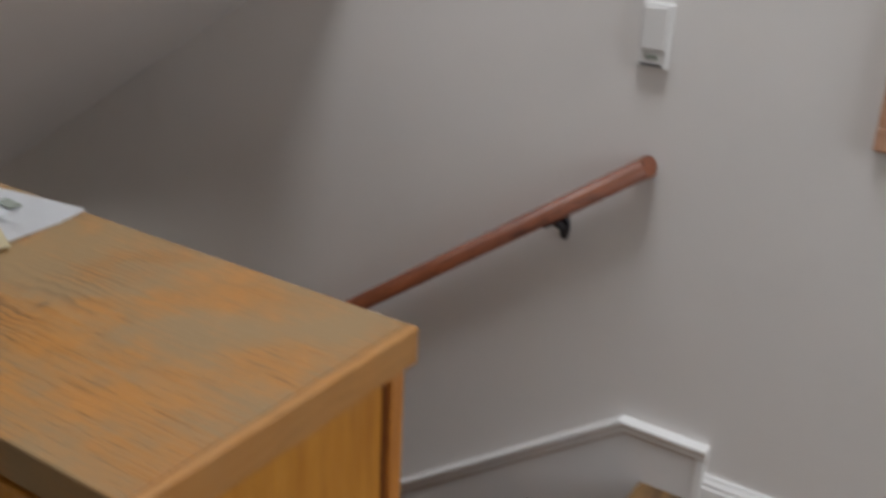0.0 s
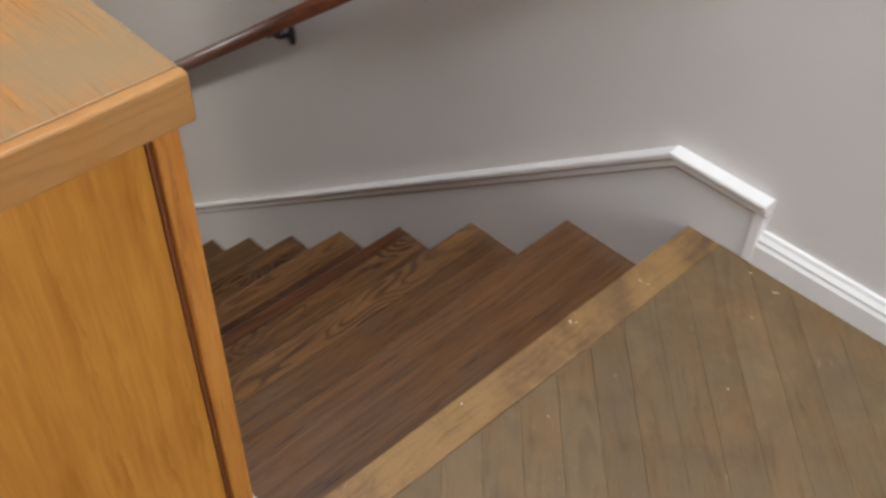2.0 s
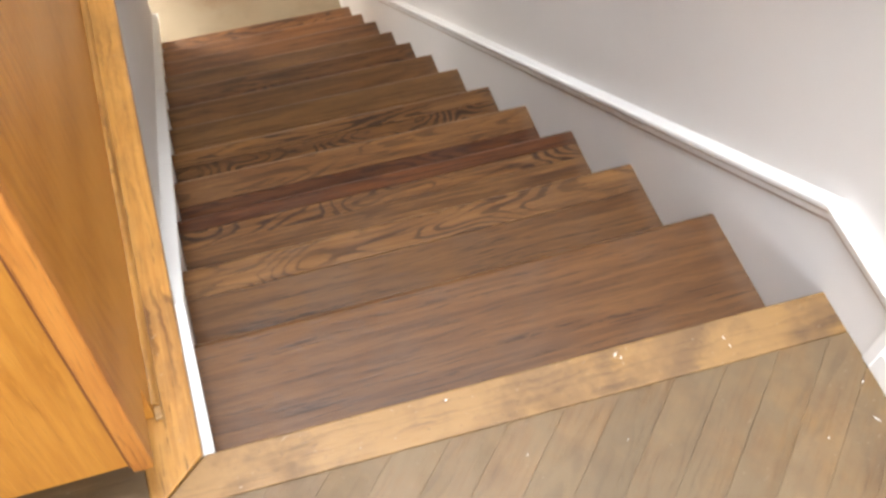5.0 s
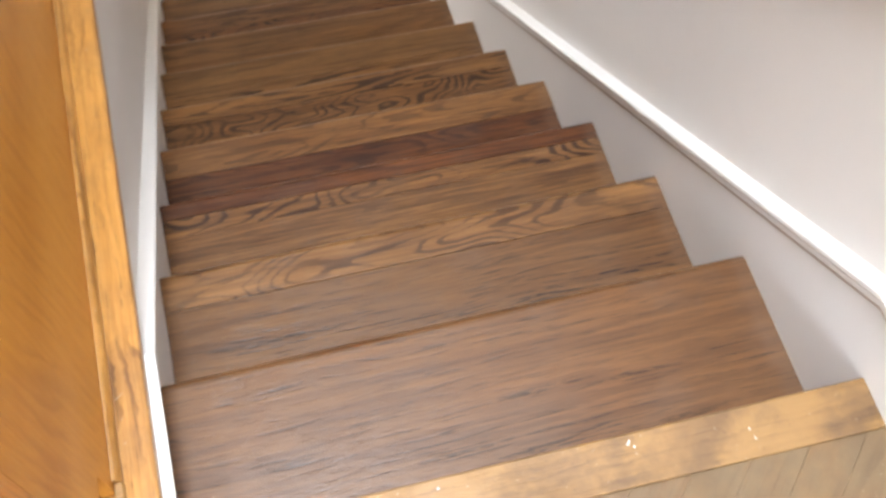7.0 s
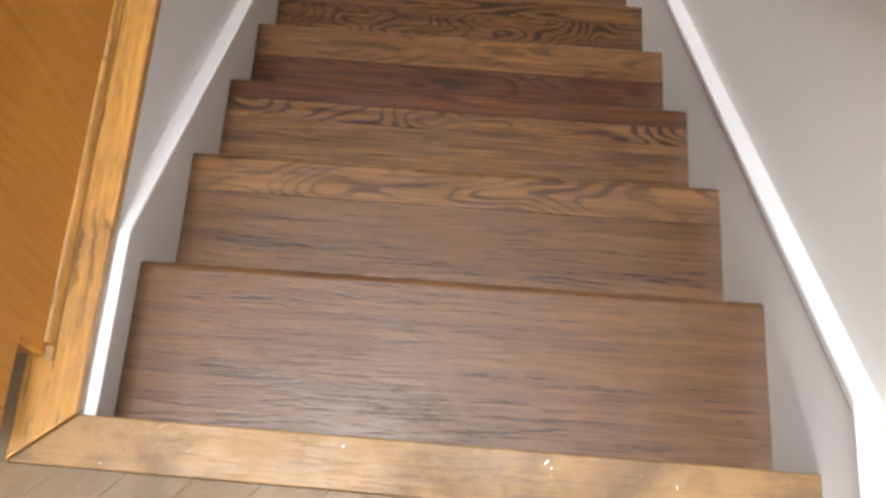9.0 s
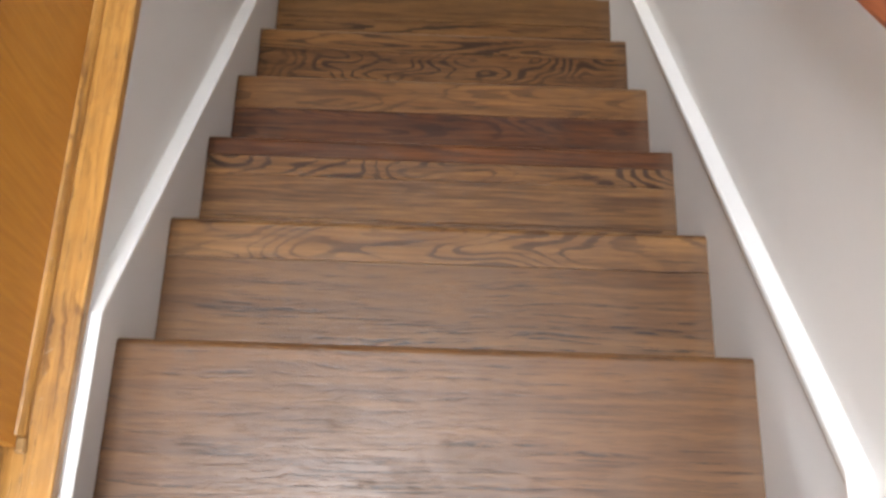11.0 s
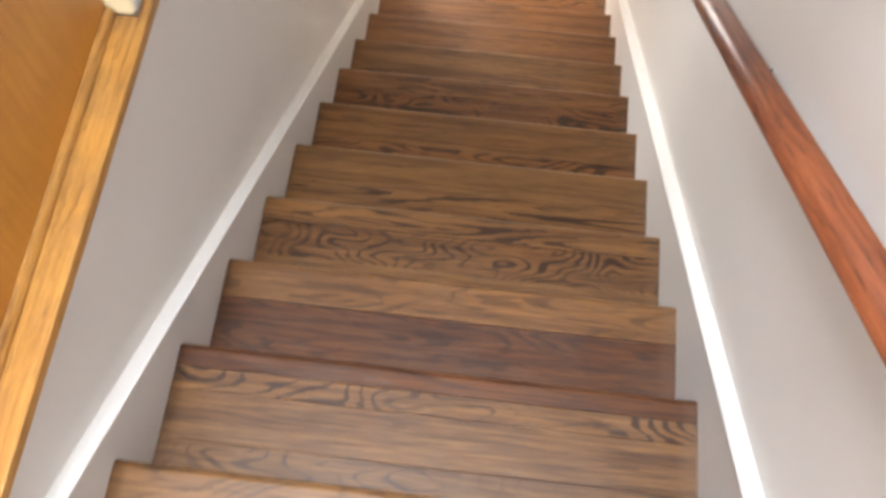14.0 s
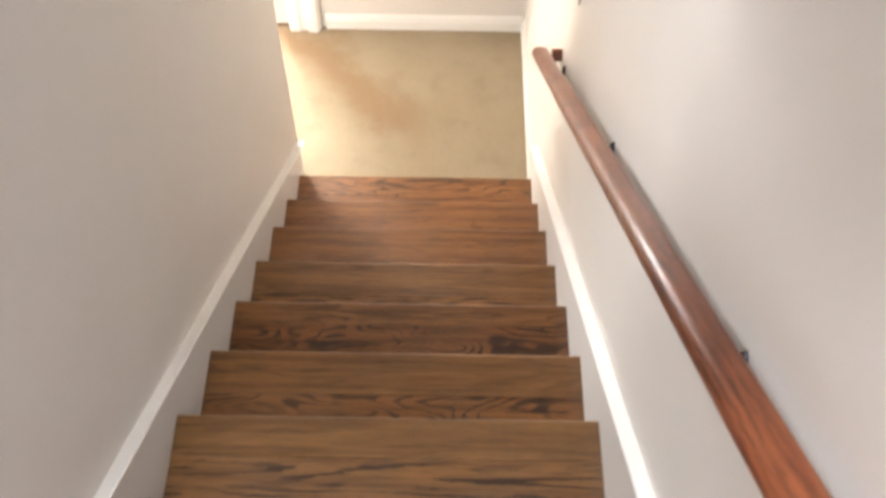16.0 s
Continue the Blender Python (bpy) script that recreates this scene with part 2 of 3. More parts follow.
    pores = n.step(at(18.0, 420.0, 19.0), 0.54, 0.68)
    c = n.mix(n.math("MULTIPLY", pores, 0.30), c, pore)
    # a pale rubbed patch where the boards meet the skirting
    rub = n.math("ADD", u, n.math("MULTIPLY", n.math("SUBTRACT", at(14.0, 30.0, 21.0, 3), 0.5), 0.035))
    c = n.mix(n.step(rub, 0.432, 0.458, 0.0, 0.26), c, (0.17, 0.105, 0.066))
    n.bump(n.math("SUBTRACT", n.math("MULTIPLY", fibre, 0.4), n.math("ADD", n.math("MULTIPLY", pores, 0.5), n.math("MULTIPLY", lines, 0.6))), 0.0005, 0.7)
    n.bsdf.inputs["Specular IOR Level"].default_value = 0.5
    return n.done(c, n.math("MULTIPLY_ADD", haze, 0.10, 0.36))


def carpet_material():
    n = Nodes("beige_carpet", 0.95)
    x, y, z = n.coords()
    v = n.xyz(x, y, z)
    tuft = n.noise(v, 260.0, 3, 0.7)
    worn = n.noise(v, 3.2, 4)
    c = n.mix(worn, (0.34, 0.268, 0.175), (0.43, 0.355, 0.255))
    c = n.mix(n.math("MULTIPLY", n.step(tuft, 0.35, 0.6, 1.0, 0.0), 0.45), c, (0.2, 0.155, 0.09))
    c = n.mix(n.math("MULTIPLY", n.step(n.noise(v, 9.0, 4, 0.6), 0.5, 0.72), 0.35), c, (0.25, 0.205, 0.145))
    # a brownish diagonal band that leads towards the doorway
    path = n.math("ADD", n.math("MULTIPLY", x, 0.66), n.math("MULTIPLY", y, 0.75))
    path = n.math("ADD", path, n.math("MULTIPLY", n.math("SUBTRACT", worn, 0.5), 0.5))
    brown_band = n.math("MULTIPLY", n.step(n.math("ABSOLUTE", n.math("SUBTRACT", path, 2.70)), 0.02, 0.19, 1.0, 0.0), n.step(x, 0.12, -0.12))
    c = n.mix(n.math("MULTIPLY", brown_band, 0.6), c, (0.25, 0.135, 0.060))
    n.bump(tuft, 0.006, 0.9)
    return n.done(c)


WALL = paint("matt_white_wall_paint", (0.715, 0.684, 0.656), 0.6, 700, 0.0003, 0.05)
CREAM_LIT = paint("cream_lit_plaster", (0.86, 0.75, 0.48), 0.6, 500, 0.0004, 0.08)
CEILING = paint("white_ceiling_paint", (0.80, 0.79, 0.77), 0.8, 500, 0.0004)
TRIM = paint("white_gloss_trim_paint", (0.84, 0.83, 0.815), 0.34, 300, 0.00012, 0.05)
SKIRT = paint("off_white_satin_paint", (0.72, 0.708, 0.698), 0.42, 400, 0.00015, 0.05)
MOULD_SHADE = paint("moulding_shadow_line", (0.46, 0.37, 0.31), 0.7, 300, 0.0002, 0.2)
PLASTIC = paint("white_plastic", (0.70, 0.685, 0.665), 0.35, 200, 0.00005, 0.03)
CARPET = carpet_material()
STAIR_OAK = stair_oak()
EDGE_OAK = oak("golden_edging_oak", (0.085, 0.040, 0.012), (0.27, 0.140, 0.040), (0.36, 0.205, 0.068), (0.045, 0.02, 0.009), 0, 0.38, 0.014, 0.9, (0.30, 0.168, 0.060), 0.5, 0.6)
EDGE_OAK_Y = oak("golden_edging_oak_lengthwise", (0.17, 0.068, 0.014), (0.42, 0.195, 0.042), (0.52, 0.265, 0.068), (0.08, 0.033, 0.010), 1, 0.38, 0.012, 0.8, None, 0.5, 0.3)
FLOOR_OAK = oak("worn_floor_oak", (0.060, 0.032, 0.013), (0.145, 0.079, 0.028), (0.180, 0.103, 0.039), (0.045, 0.022, 0.011), 0, 0.42, 0.013, 0.4, (0.146, 0.096, 0.047), 0.5, 0.27, 0.45)
PLY = oak("amber_veneer", (0.33, 0.118, 0.010), (0.45, 0.180, 0.024), (0.53, 0.235, 0.036), (0.30, 0.10, 0.01), 2, 0.33, 0.030, 0.7, None, 0.0, 0.0, 0.25)
POST = oak("amber_trim_oak", (0.27, 0.085, 0.014), (0.45, 0.165, 0.028), (0.55, 0.23, 0.045), (0.16, 0.05, 0.01), 2, 0.35, 0.014, 0.5)
TOP = oak("worn_cabinet_top_oak", (0.17, 0.066, 0.012), (0.37, 0.155, 0.026), (0.40, 0.170, 0.034), (0.11, 0.05, 0.016), 1, 0.45, 0.008, 0.8, (0.265, 0.168, 0.076))
TOP_EDGE = oak("cabinet_edge_oak", (0.24, 0.10, 0.02), (0.38, 0.155, 0.030), (0.43, 0.19, 0.045), (0.15, 0.07, 0.03), 0, 0.4, 0.01, 0.15, (0.39, 0.185, 0.052))
RAIL_WOOD = oak("red_brown_rail_wood", (0.055, 0.014, 0.006), (0.175, 0.048, 0.018), (0.24, 0.072, 0.027), (0.03, 0.009, 0.005), 1, 0.38, 0.013, 0.8)
DARK_GAP = paint("dark_brown_joint_and_shade", (0.17, 0.050, 0.014), 0.5, 300, 0.0001)
IRON = paint("dark_bronze_metal", (0.045, 0.04, 0.045), 0.4, 400, 0.0002)
IRON.node_tree.nodes["Principled BSDF"].inputs["Metallic"].default_value = 0.6
PAPER = paint("white_paper", (0.80, 0.81, 0.83), 0.7, 300, 0.00005, 0.03)
PAPER_CREAM = paint("cream_paper", (0.74, 0.66, 0.45), 0.7, 300, 0.00005, 0.05)
PRINT_GREY = paint("grey_green_print", (0.24, 0.26, 0.22), 0.7, 300, 0.00005, 0.1)
FRAME_WOOD = oak("pink_brown_frame_wood", (0.34, 0.16, 0.09), (0.50, 0.27, 0.17), (0.58, 0.33, 0.21), (0.2, 0.1, 0.05), 1, 0.4, 0.02, 0.4)
PICTURE = paint("pale_print_paper", (0.62, 0.55, 0.48), 0.6, 200, 0.0001, 0.15)
DOOR_PAINT = paint("grey_white_door_paint", (0.62, 0.63, 0.63), 0.4, 300, 0.0001)

# mesh helpers ----------------------------------------------------------------


def mesh(name, bm, material, parent=None, smooth=False):
    data = bpy.data.meshes.new(name)
    bmesh.ops.recalc_face_normals(bm, faces=bm.faces)
    bm.to_mesh(data)
    bm.free()
    data.materials.append(material)
    if smooth:
        for p in data.polygons:
            p.use_smooth = True
    ob = new(name, data)
    ob.parent = parent
    return ob


def part(name, bm, material, parent, label="", smooth=False):
    return tagged(mesh(name, bm, material, parent, smooth), label)


def box_bm(x0, x1, y0, y1, z0, z1, bevel=0.0, segments=1, at=(0, 0, 0)):
    bm = bmesh.new()
    cx, cy, cz = at
    bmesh.ops.create_cube(bm, size=1.0)
    for v in bm.verts:
        v.co = (x0 - cx + (v.co.x + 0.5) * (x1 - x0), y0 - cy + (v.co.y + 0.5) * (y1 - y0), z0 - cz + (v.co.z + 0.5) * (z1 - z0))
    if bevel:
        bmesh.ops.bevel(bm, geom=bm.edges[:], offset=bevel, segments=segments, affect="EDGES", profile=0.5)
    return bm


def boxes_bm(*boxes):
    bm = bmesh.new()
    for x0, x1, y0, y1, z0, z1 in boxes:
        m = Matrix.Translation(((x0 + x1) / 2, (y0 + y1) / 2, (z0 + z1) / 2)) @ Matrix.Diagonal((x1 - x0, y1 - y0, z1 - z0, 1))
        bmesh.ops.create_cube(bm, size=1.0, matrix=m)
    return bm


def block(name, material, x0, x1, y0, y1, z0, z1, bevel=0.002, parent=None, segments=1):
    """A bevelled board whose origin lies in its middle, so that its grain is its own."""
    at = ((x0 + x1) / 2, (y0 + y1) / 2, (z0 + z1) / 2)
    ob = mesh(name, box_bm(x0, x1, y0, y1, z0, z1, bevel, segments, at), material, parent)
    ob.location = at
    return ob


def prism_bm(outline, axis, a, b, at=(0, 0, 0)):
    """Extrudes an outline of (p, q) along an axis from a to b. axis x: (y, z); y: (x, z); z: (x, y)."""
    bm = bmesh.new()
    place = {"x": lambda p, q, k: (k, p, q), "y": lambda p, q, k: (p, k, q), "z": lambda p, q, k: (p, q, k)}[axis]
    rings = [[bm.verts.new(Vector(place(p, q, k)) - Vector(at)) for p, q in outline] for k in (a, b)]
    bm.faces.new(rings[0])
    bm.faces.new(rings[1][::-1])
    for i in range(len(outline)):
        j = (i + 1) % len(outline)
        bm.faces.new((rings[0][i], rings[0][j], rings[1][j], rings[1][i]))
    return bm


def sweep_bm(profile, path, closed_ends=True):
    """Carries a profile (across, up) along a path in the y-z plane with mitred bends; across is x."""
    bm, rings = bmesh.new(), []
    for i, (y, z) in enumerate(path):
        a = Vector(path[max(i - 1, 0)])
        b = Vector(path[min(i + 1, len(path) - 1)])
        d1 = (Vector((y, z)) - a).normalized() if i else (b - Vector((y, z))).normalized()
        d2 = (b - Vector((y, z))).normalized() if i < len(path) - 1 else d1
        n1, n2 = Vector((-d1.y, d1.x)), Vector((-d2.y, d2.x))
        if n1.y < 0:
            n1 = -n1
        if n2.y < 0:
            n2 = -n2
        n = (n1 + n2).normalized()
        n = n / max(0.3, n.dot(n1))
        rings.append([bm.verts.new((x, y + n.x * h, z + n.y * h)) for x, h in profile])
    for r, s in zip(rings, rings[1:]):
        for i in range(len(profile)):
            j = (i + 1) % len(profile)
            bm.faces.new((r[i], r[j], s[j], s[i]))
    if closed_ends:
        bm.faces.new(rings[0][::-1])
        bm.faces.new(rings[-1])
    return bm


def empty(name, at, label, category, group="", kind=""):
    ob = new(name)
    ob.location = at
    ob.empty_display_size = 0.1
    return tagged(ob, label, category, group, kind)


def adopt(ob, parent):
    """Hangs a part, modelled in world places, under a thing that stands away from the origin."""
    ob.parent = parent
    ob.matrix_parent_inverse = Matrix.Translation(parent.location).inverted()
    return ob


# the plan --------------------------------------------------------------------
LOW, HIGH = -2.47, 3.60
NOSE_Y = [-0.024, 0.2577, 0.5347, 0.7978, 1.0587, 1.3189, 1.5848, 1.8549, 2.1155, 2.3778, 2.6435, 2.9031, 3.1711]
NOSE_Z = [0.0, -0.170, -0.363, -0.555, -0.746, -0.9435, -1.136, -1.335, -1.524, -1.714, -1.901, -2.091, -2.285]
HALF = 0.474          # half the width of the treads
WALL_R, WALL_L = 0.492, -0.484
WALL_END, STAIR_END, FAR = 1.104, 3.28, 4.22

# structure -------------------------------------------------------------------
S = "structure"
tagged(mesh("wall_stair_side", boxes_bm((WALL_R, WALL_R + 0.12, -3.3, 7.1, LOW - 0.1, HIGH)), WALL),
       "matt off-white painted plaster wall along the stairs", "wall", kind=S)
wall_left = tagged(mesh("wall_stair_left", boxes_bm((WALL_L - 0.12, WALL_L, -0.03, STAIR_END, LOW - 0.1, -0.026), (WALL_L - 0.12, WALL_L, WALL_END + 0.012, STAIR_END, -0.026, HIGH)), WALL),
                   "matt off-white painted plaster wall below the cabinet", "wall", kind=S)
# the warm light on this face is put into its cream colour
part("wall_end", box_bm(WALL_L - 0.12, WALL_L - 0.0005, WALL_END, WALL_END + 0.012, -0.0, HIGH - 0.002, 0.004, 2), CREAM_LIT, wall_left, "plaster end of the wall, its cream light put into the colour")
tagged(mesh("wall_far", boxes_bm((-0.48, WALL_R, FAR, FAR + 0.12, LOW - 0.1, -0.06)), WALL), "off-white painted wall at the foot of the stairs", "wall", kind=S)
tagged(mesh("wall_under_landing", boxes_bm((WALL_L, WALL_R, -0.17, -0.075, LOW - 0.1, -0.03)), WALL), "plain wall under the landing", "wall", kind=S)
SOFFIT = [(0.80, 1.141), (2.95, -0.155), (3.02, -0.155), (3.02, -0.06), (0.90, 1.22), (0.90, HIGH), (0.80, HIGH)]
tagged(mesh("wall_soffit", prism_bm(SOFFIT, "x", WALL_L, WALL_R), WALL), "off-white painted sloping soffit over the lower stairs", "wall", kind=S)
# this opening is assumed, made for the upper fill light
tagged(mesh("wall_upper_back", boxes_bm((-3.72, -1.2, -3.32, -3.2, -0.2, HIGH), (0.3, WALL_R, -3.32, -3.2, -0.2, HIGH), (-1.2, 0.3, -3.32, -3.2, -0.2, 0.9), (-1.2, 0.3, -3.32, -3.2, 2.1, HIGH)), WALL), "plain unseen wall of the upper room with an assumed window opening", "wall", kind=S)
tagged(mesh("wall_upper_end", boxes_bm((-3.72, WALL_L - 0.12, 2.9, 3.02, -0.2, HIGH), (WALL_L + 0.001, WALL_R - 0.001, 2.9, 3.018, -0.06, HIGH)), WALL), "plain wall of the upper room", "wall", kind=S)
# opening assumed here for the side fill light
tagged(mesh("wall_upper_side", boxes_bm((-3.72, -3.6, -3.2, -1.4, -0.2, HIGH), (-3.72, -3.6, 0.2, 2.9, -0.2, HIGH), (-3.72, -3.6, -1.4, 0.2, -0.2, 0.95), (-3.72, -3.6, -1.4, 0.2, 2.15, HIGH)), WALL), "plain unseen wall of the upper room with an assumed window opening", "wall", kind=S)
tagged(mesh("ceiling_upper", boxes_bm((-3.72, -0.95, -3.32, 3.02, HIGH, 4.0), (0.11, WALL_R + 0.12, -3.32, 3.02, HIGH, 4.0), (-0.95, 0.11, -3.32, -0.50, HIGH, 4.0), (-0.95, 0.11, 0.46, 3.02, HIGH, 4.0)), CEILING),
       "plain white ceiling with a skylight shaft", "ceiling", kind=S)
tagged(mesh("ceiling_lower", boxes_bm((-3.6, WALL_R, 3.02, 7.1, -0.06, 0.0), (-3.6, WALL_L - 0.12, 2.0, 3.02, -0.26, -0.2)), CEILING), "plain white ceiling of the lower room", "ceiling", kind=S)
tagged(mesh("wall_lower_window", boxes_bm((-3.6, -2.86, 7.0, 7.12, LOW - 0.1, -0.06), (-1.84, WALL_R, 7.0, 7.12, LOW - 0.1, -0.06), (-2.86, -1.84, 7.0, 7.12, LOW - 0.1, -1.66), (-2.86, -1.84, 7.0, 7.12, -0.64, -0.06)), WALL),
       "plain wall of the lower room with an unseen window opening", "wall", kind=S)
# the opening in this side wall is assumed, for the hall fill light
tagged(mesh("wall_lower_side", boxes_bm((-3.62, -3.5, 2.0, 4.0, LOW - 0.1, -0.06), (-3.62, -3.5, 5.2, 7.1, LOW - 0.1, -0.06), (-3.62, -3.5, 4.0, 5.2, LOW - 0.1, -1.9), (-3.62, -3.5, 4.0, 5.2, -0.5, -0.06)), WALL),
       "plain wall of the lower room with an unseen window opening", "wall", kind=S)
tagged(mesh("wall_lower_back", boxes_bm((-3.6, WALL_L - 0.12, 2.0, 2.12, LOW - 0.1, -0.2)), WALL), "plain wall of the lower room", "wall", kind=S)
tagged(mesh("floor_carpet", boxes_bm((-3.6, WALL_R, 2.0, 7.1, LOW - 0.1, LOW)), CARPET), "beige cut-pile carpet with a brownish diagonal band", "carpet", kind=S)
floor = tagged(mesh("floor_landing", boxes_bm((-3.6, WALL_L - 0.06, -0.09, 2.9, -0.2, -0.004), (-3.6, WALL_R, -3.2, -0.09, -0.2, -0.004)), FLOOR_OAK),
               "worn golden-brown oak strip floor laid diagonally", "floor", kind=S)

# skirting boards of the stairs: a sloping board with a moulded cap
SLOPE = 0.7195


def skirting(name, side, path, foot, label):
    """side 1: right, -1: left. path: the top line of the cap. foot: the bottom line, back towards the start."""
    wall = WALL_R if side > 0 else -WALL_L
    ob = tagged(mesh(name, prism_bm([*[(y, z - 0.012) for y, z in path], *foot], "x", side * HALF, side * wall), SKIRT), label, "skirting board", kind=S)
    cap = [(wall, 0.0), (wall, -0.031), (HALF - 0.0005, -0.031), (HALF - 0.0035, -0.028), (HALF - 0.0045, -0.020), (HALF - 0.0030, -0.0175), (HALF - 0.0030, -0.0155), (HALF - 0.0095, -0.0125), (HALF - 0.0125, -0.007), (HALF - 0.0125, -0.002), (HALF - 0.0105, 0.0)]
    part("cap_moulding", sweep_bm([(side * (x - (0.006 if side < 0 and x < HALF - 0.006 else 0)), h) for x, h in cap], path), TRIM, ob, "white gloss moulded cap")
    # thin brownish strips put the moulding's shadow lines into colour
    for low, high, out in ((-0.0345, -0.0310, 0.0012), (-0.0178, -0.0155, 0.0044)):
        line = [(wall, high), (wall, low), (HALF - out, low), (HALF - out, high)]
        part("joint_shade_line", sweep_bm([(side * x, h) for x, h in line], path), MOULD_SHADE, ob, "brownish strip coloured as the shadow line under the moulding")
    return ob


TOP_R = [(-0.163, 0.140), (0.040, 0.142), (3.235, 0.142 - SLOPE * 3.195), (3.30, LOW + 0.225)]
TOP_L = [(-0.018, -0.030), (0.250, -0.032), (3.215, -0.032 - SLOPE * 2.965), (3.262, -0.032 - SLOPE * 2.965 - 0.02)]
right = skirting("skirting_board_right", 1, TOP_R, [(3.30, LOW), (3.05, LOW), (-0.02, -0.25), (-0.158, 0.0)], "off-white stair skirting board with a white moulded cap")
part("end_trim", box_bm(HALF - 0.004, WALL_R, -0.1615, -0.142, 0.001, 0.1085, 0.0015, 1), TRIM, right, "white upright end strip")
skirting("skirting_board_left", -1, TOP_L, [(3.262, LOW), (3.05, LOW), (-0.018, -0.26)], "off-white stair skirting board with a white cap")


def baseboard(name, m, length, high, thick, label):
    """A baseboard along x from its own origin, its back on y = 0, with a stepped top."""
    bm = prism_bm([(0, 0), (-thick, 0), (-thick, high * 0.62), (-thick * 0.8, high * 0.70), (-thick * 0.8, high * 0.8), (-thick * 0.5, high * 0.9), (-thick * 0.38, high), (0, high)], "x", 0, length)
    ob = tagged(mesh(name, bm, TRIM), label, "baseboard", kind=S)
    ob.matrix_world = m
    return ob


baseboard("baseboard_landing", pose(WALL_R, -0.160, 0.0, 0, 0, -90), 3.0, 0.070, 0.020, "white moulded baseboard on the landing")
baseboard("baseboard_far", pose(-0.46, FAR, LOW, 0, 0, 0), 0.94, 0.085, 0.014, "white baseboard above the carpet")
baseboard("baseboard_foot", pose(WALL_R, FAR - 0.015, LOW, 0, 0, -90), 0.90, 0.085, 0.014, "white baseboard above the carpet")

# the white casing and the pale door at the foot of the stairs
casing = tagged(mesh("door_casing", prism_bm([(-0.635, FAR + 0.12), (-0.635, FAR - 0.02), (-0.62, FAR - 0.035), (-0.585, FAR - 0.035), (-0.575, FAR - 0.025), (-0.55, FAR - 0.025), (-0.54, FAR - 0.04), (-0.50, FAR - 0.04), (-0.482, FAR - 0.02), (-0.482, FAR + 0.12)], "z", LOW, -0.06), TRIM),
                "white moulded door casing beside the carpet", "door casing", kind=S)
tagged(mesh("door_1", boxes_bm((-0.72, -0.637, FAR + 0.01, FAR + 0.8, LOW + 0.012, LOW + 2.03)), DOOR_PAINT), "pale grey painted door standing open", "door", kind=S)

# the staircase ---------------------------------------------------------------
# for each tread, boards from its nosing backwards: share of the depth, tone (dark 0 to light 1), redness, figure, strength of the veins
# tones also rise down the flight: light on the lower treads, put into colour
TREADS = [
    [(1.0, 0.36, 0.10, 0.0, 0.65)],
    [(0.27, 0.74, 0.0, 0.80, 0.80), (0.73, 0.38, 0.0, 0.0, 0.95)],
    [(0.17, 0.16, 0.85, 0.35, 0.60), (0.16, 0.58, 0.05, 0.90, 1.0), (0.35, 0.54, 0.0, 0.30, 0.40), (0.32, 0.46, 0.0, 0.90, 0.80)],
    [(0.34, 0.68, 0.15, 0.50, 0.60), (0.66, 0.14, 0.85, 0.55, 0.80)],
    [(0.24, 0.82, 0.12, 0.30, 1.0), (0.36, 0.60, 0.12, 1.0, 1.0), (0.40, 0.66, 0.0, 0.30, 0.15)],
    [(0.38, 0.80, 0.0, 0.30, 0.20), (0.62, 0.84, 0.12, 0.30, 1.0)],
    [(0.46, 0.88, 0.15, 0.30, 0.30), (0.54, 0.84, 0.50, 0.80, 1.0)],
    [(0.30, 0.84, 0.40, 0.40, 0.60), (0.70, 0.74, 0.70, 0.85, 1.0)],
    [(0.50, 1.0, 0.15, 0.30, 0.40), (0.50, 0.96, 0.25, 0.40, 1.0)],
    [(0.55, 0.95, 0.55, 0.40, 0.35), (0.45, 0.95, 0.55, 0.50, 0.60)],
    [(0.50, 1.0, 0.60, 0.40, 0.40), (0.50, 1.0, 0.65, 0.50, 0.60)],
    [(0.40, 1.0, 0.55, 0.60, 0.80), (0.60, 1.0, 0.70, 0.40, 0.45)],
]
NOSING = 0.026
stairs = empty("staircase", (0, 0, LOW), "brown stained oak staircase between off-white walls", "staircase", kind=S)


def nosed_board(parent, y0, y1, z, name):
    """The front board of a tread, with a rounded nose at y1."""
    at = (0, (y0 + y1) / 2, z - 0.0135)
    nose = [(y1 - 0.0135 + 0.0135 * math.sin(a), z - 0.0135 + 0.0135 * math.cos(a)) for a in [radians(k) for k in (12, 40, 70, 100, 130, 160)]]
    outline = [(y0, z), (y1 - 0.014, z), *nose, (y1 - 0.016, z - 0.027), (y0, z - 0.027)]
    ob = mesh(name, prism_bm(outline, "x", -HALF, HALF, at), STAIR_OAK)
    ob.location = at
    return adopt(ob, parent)


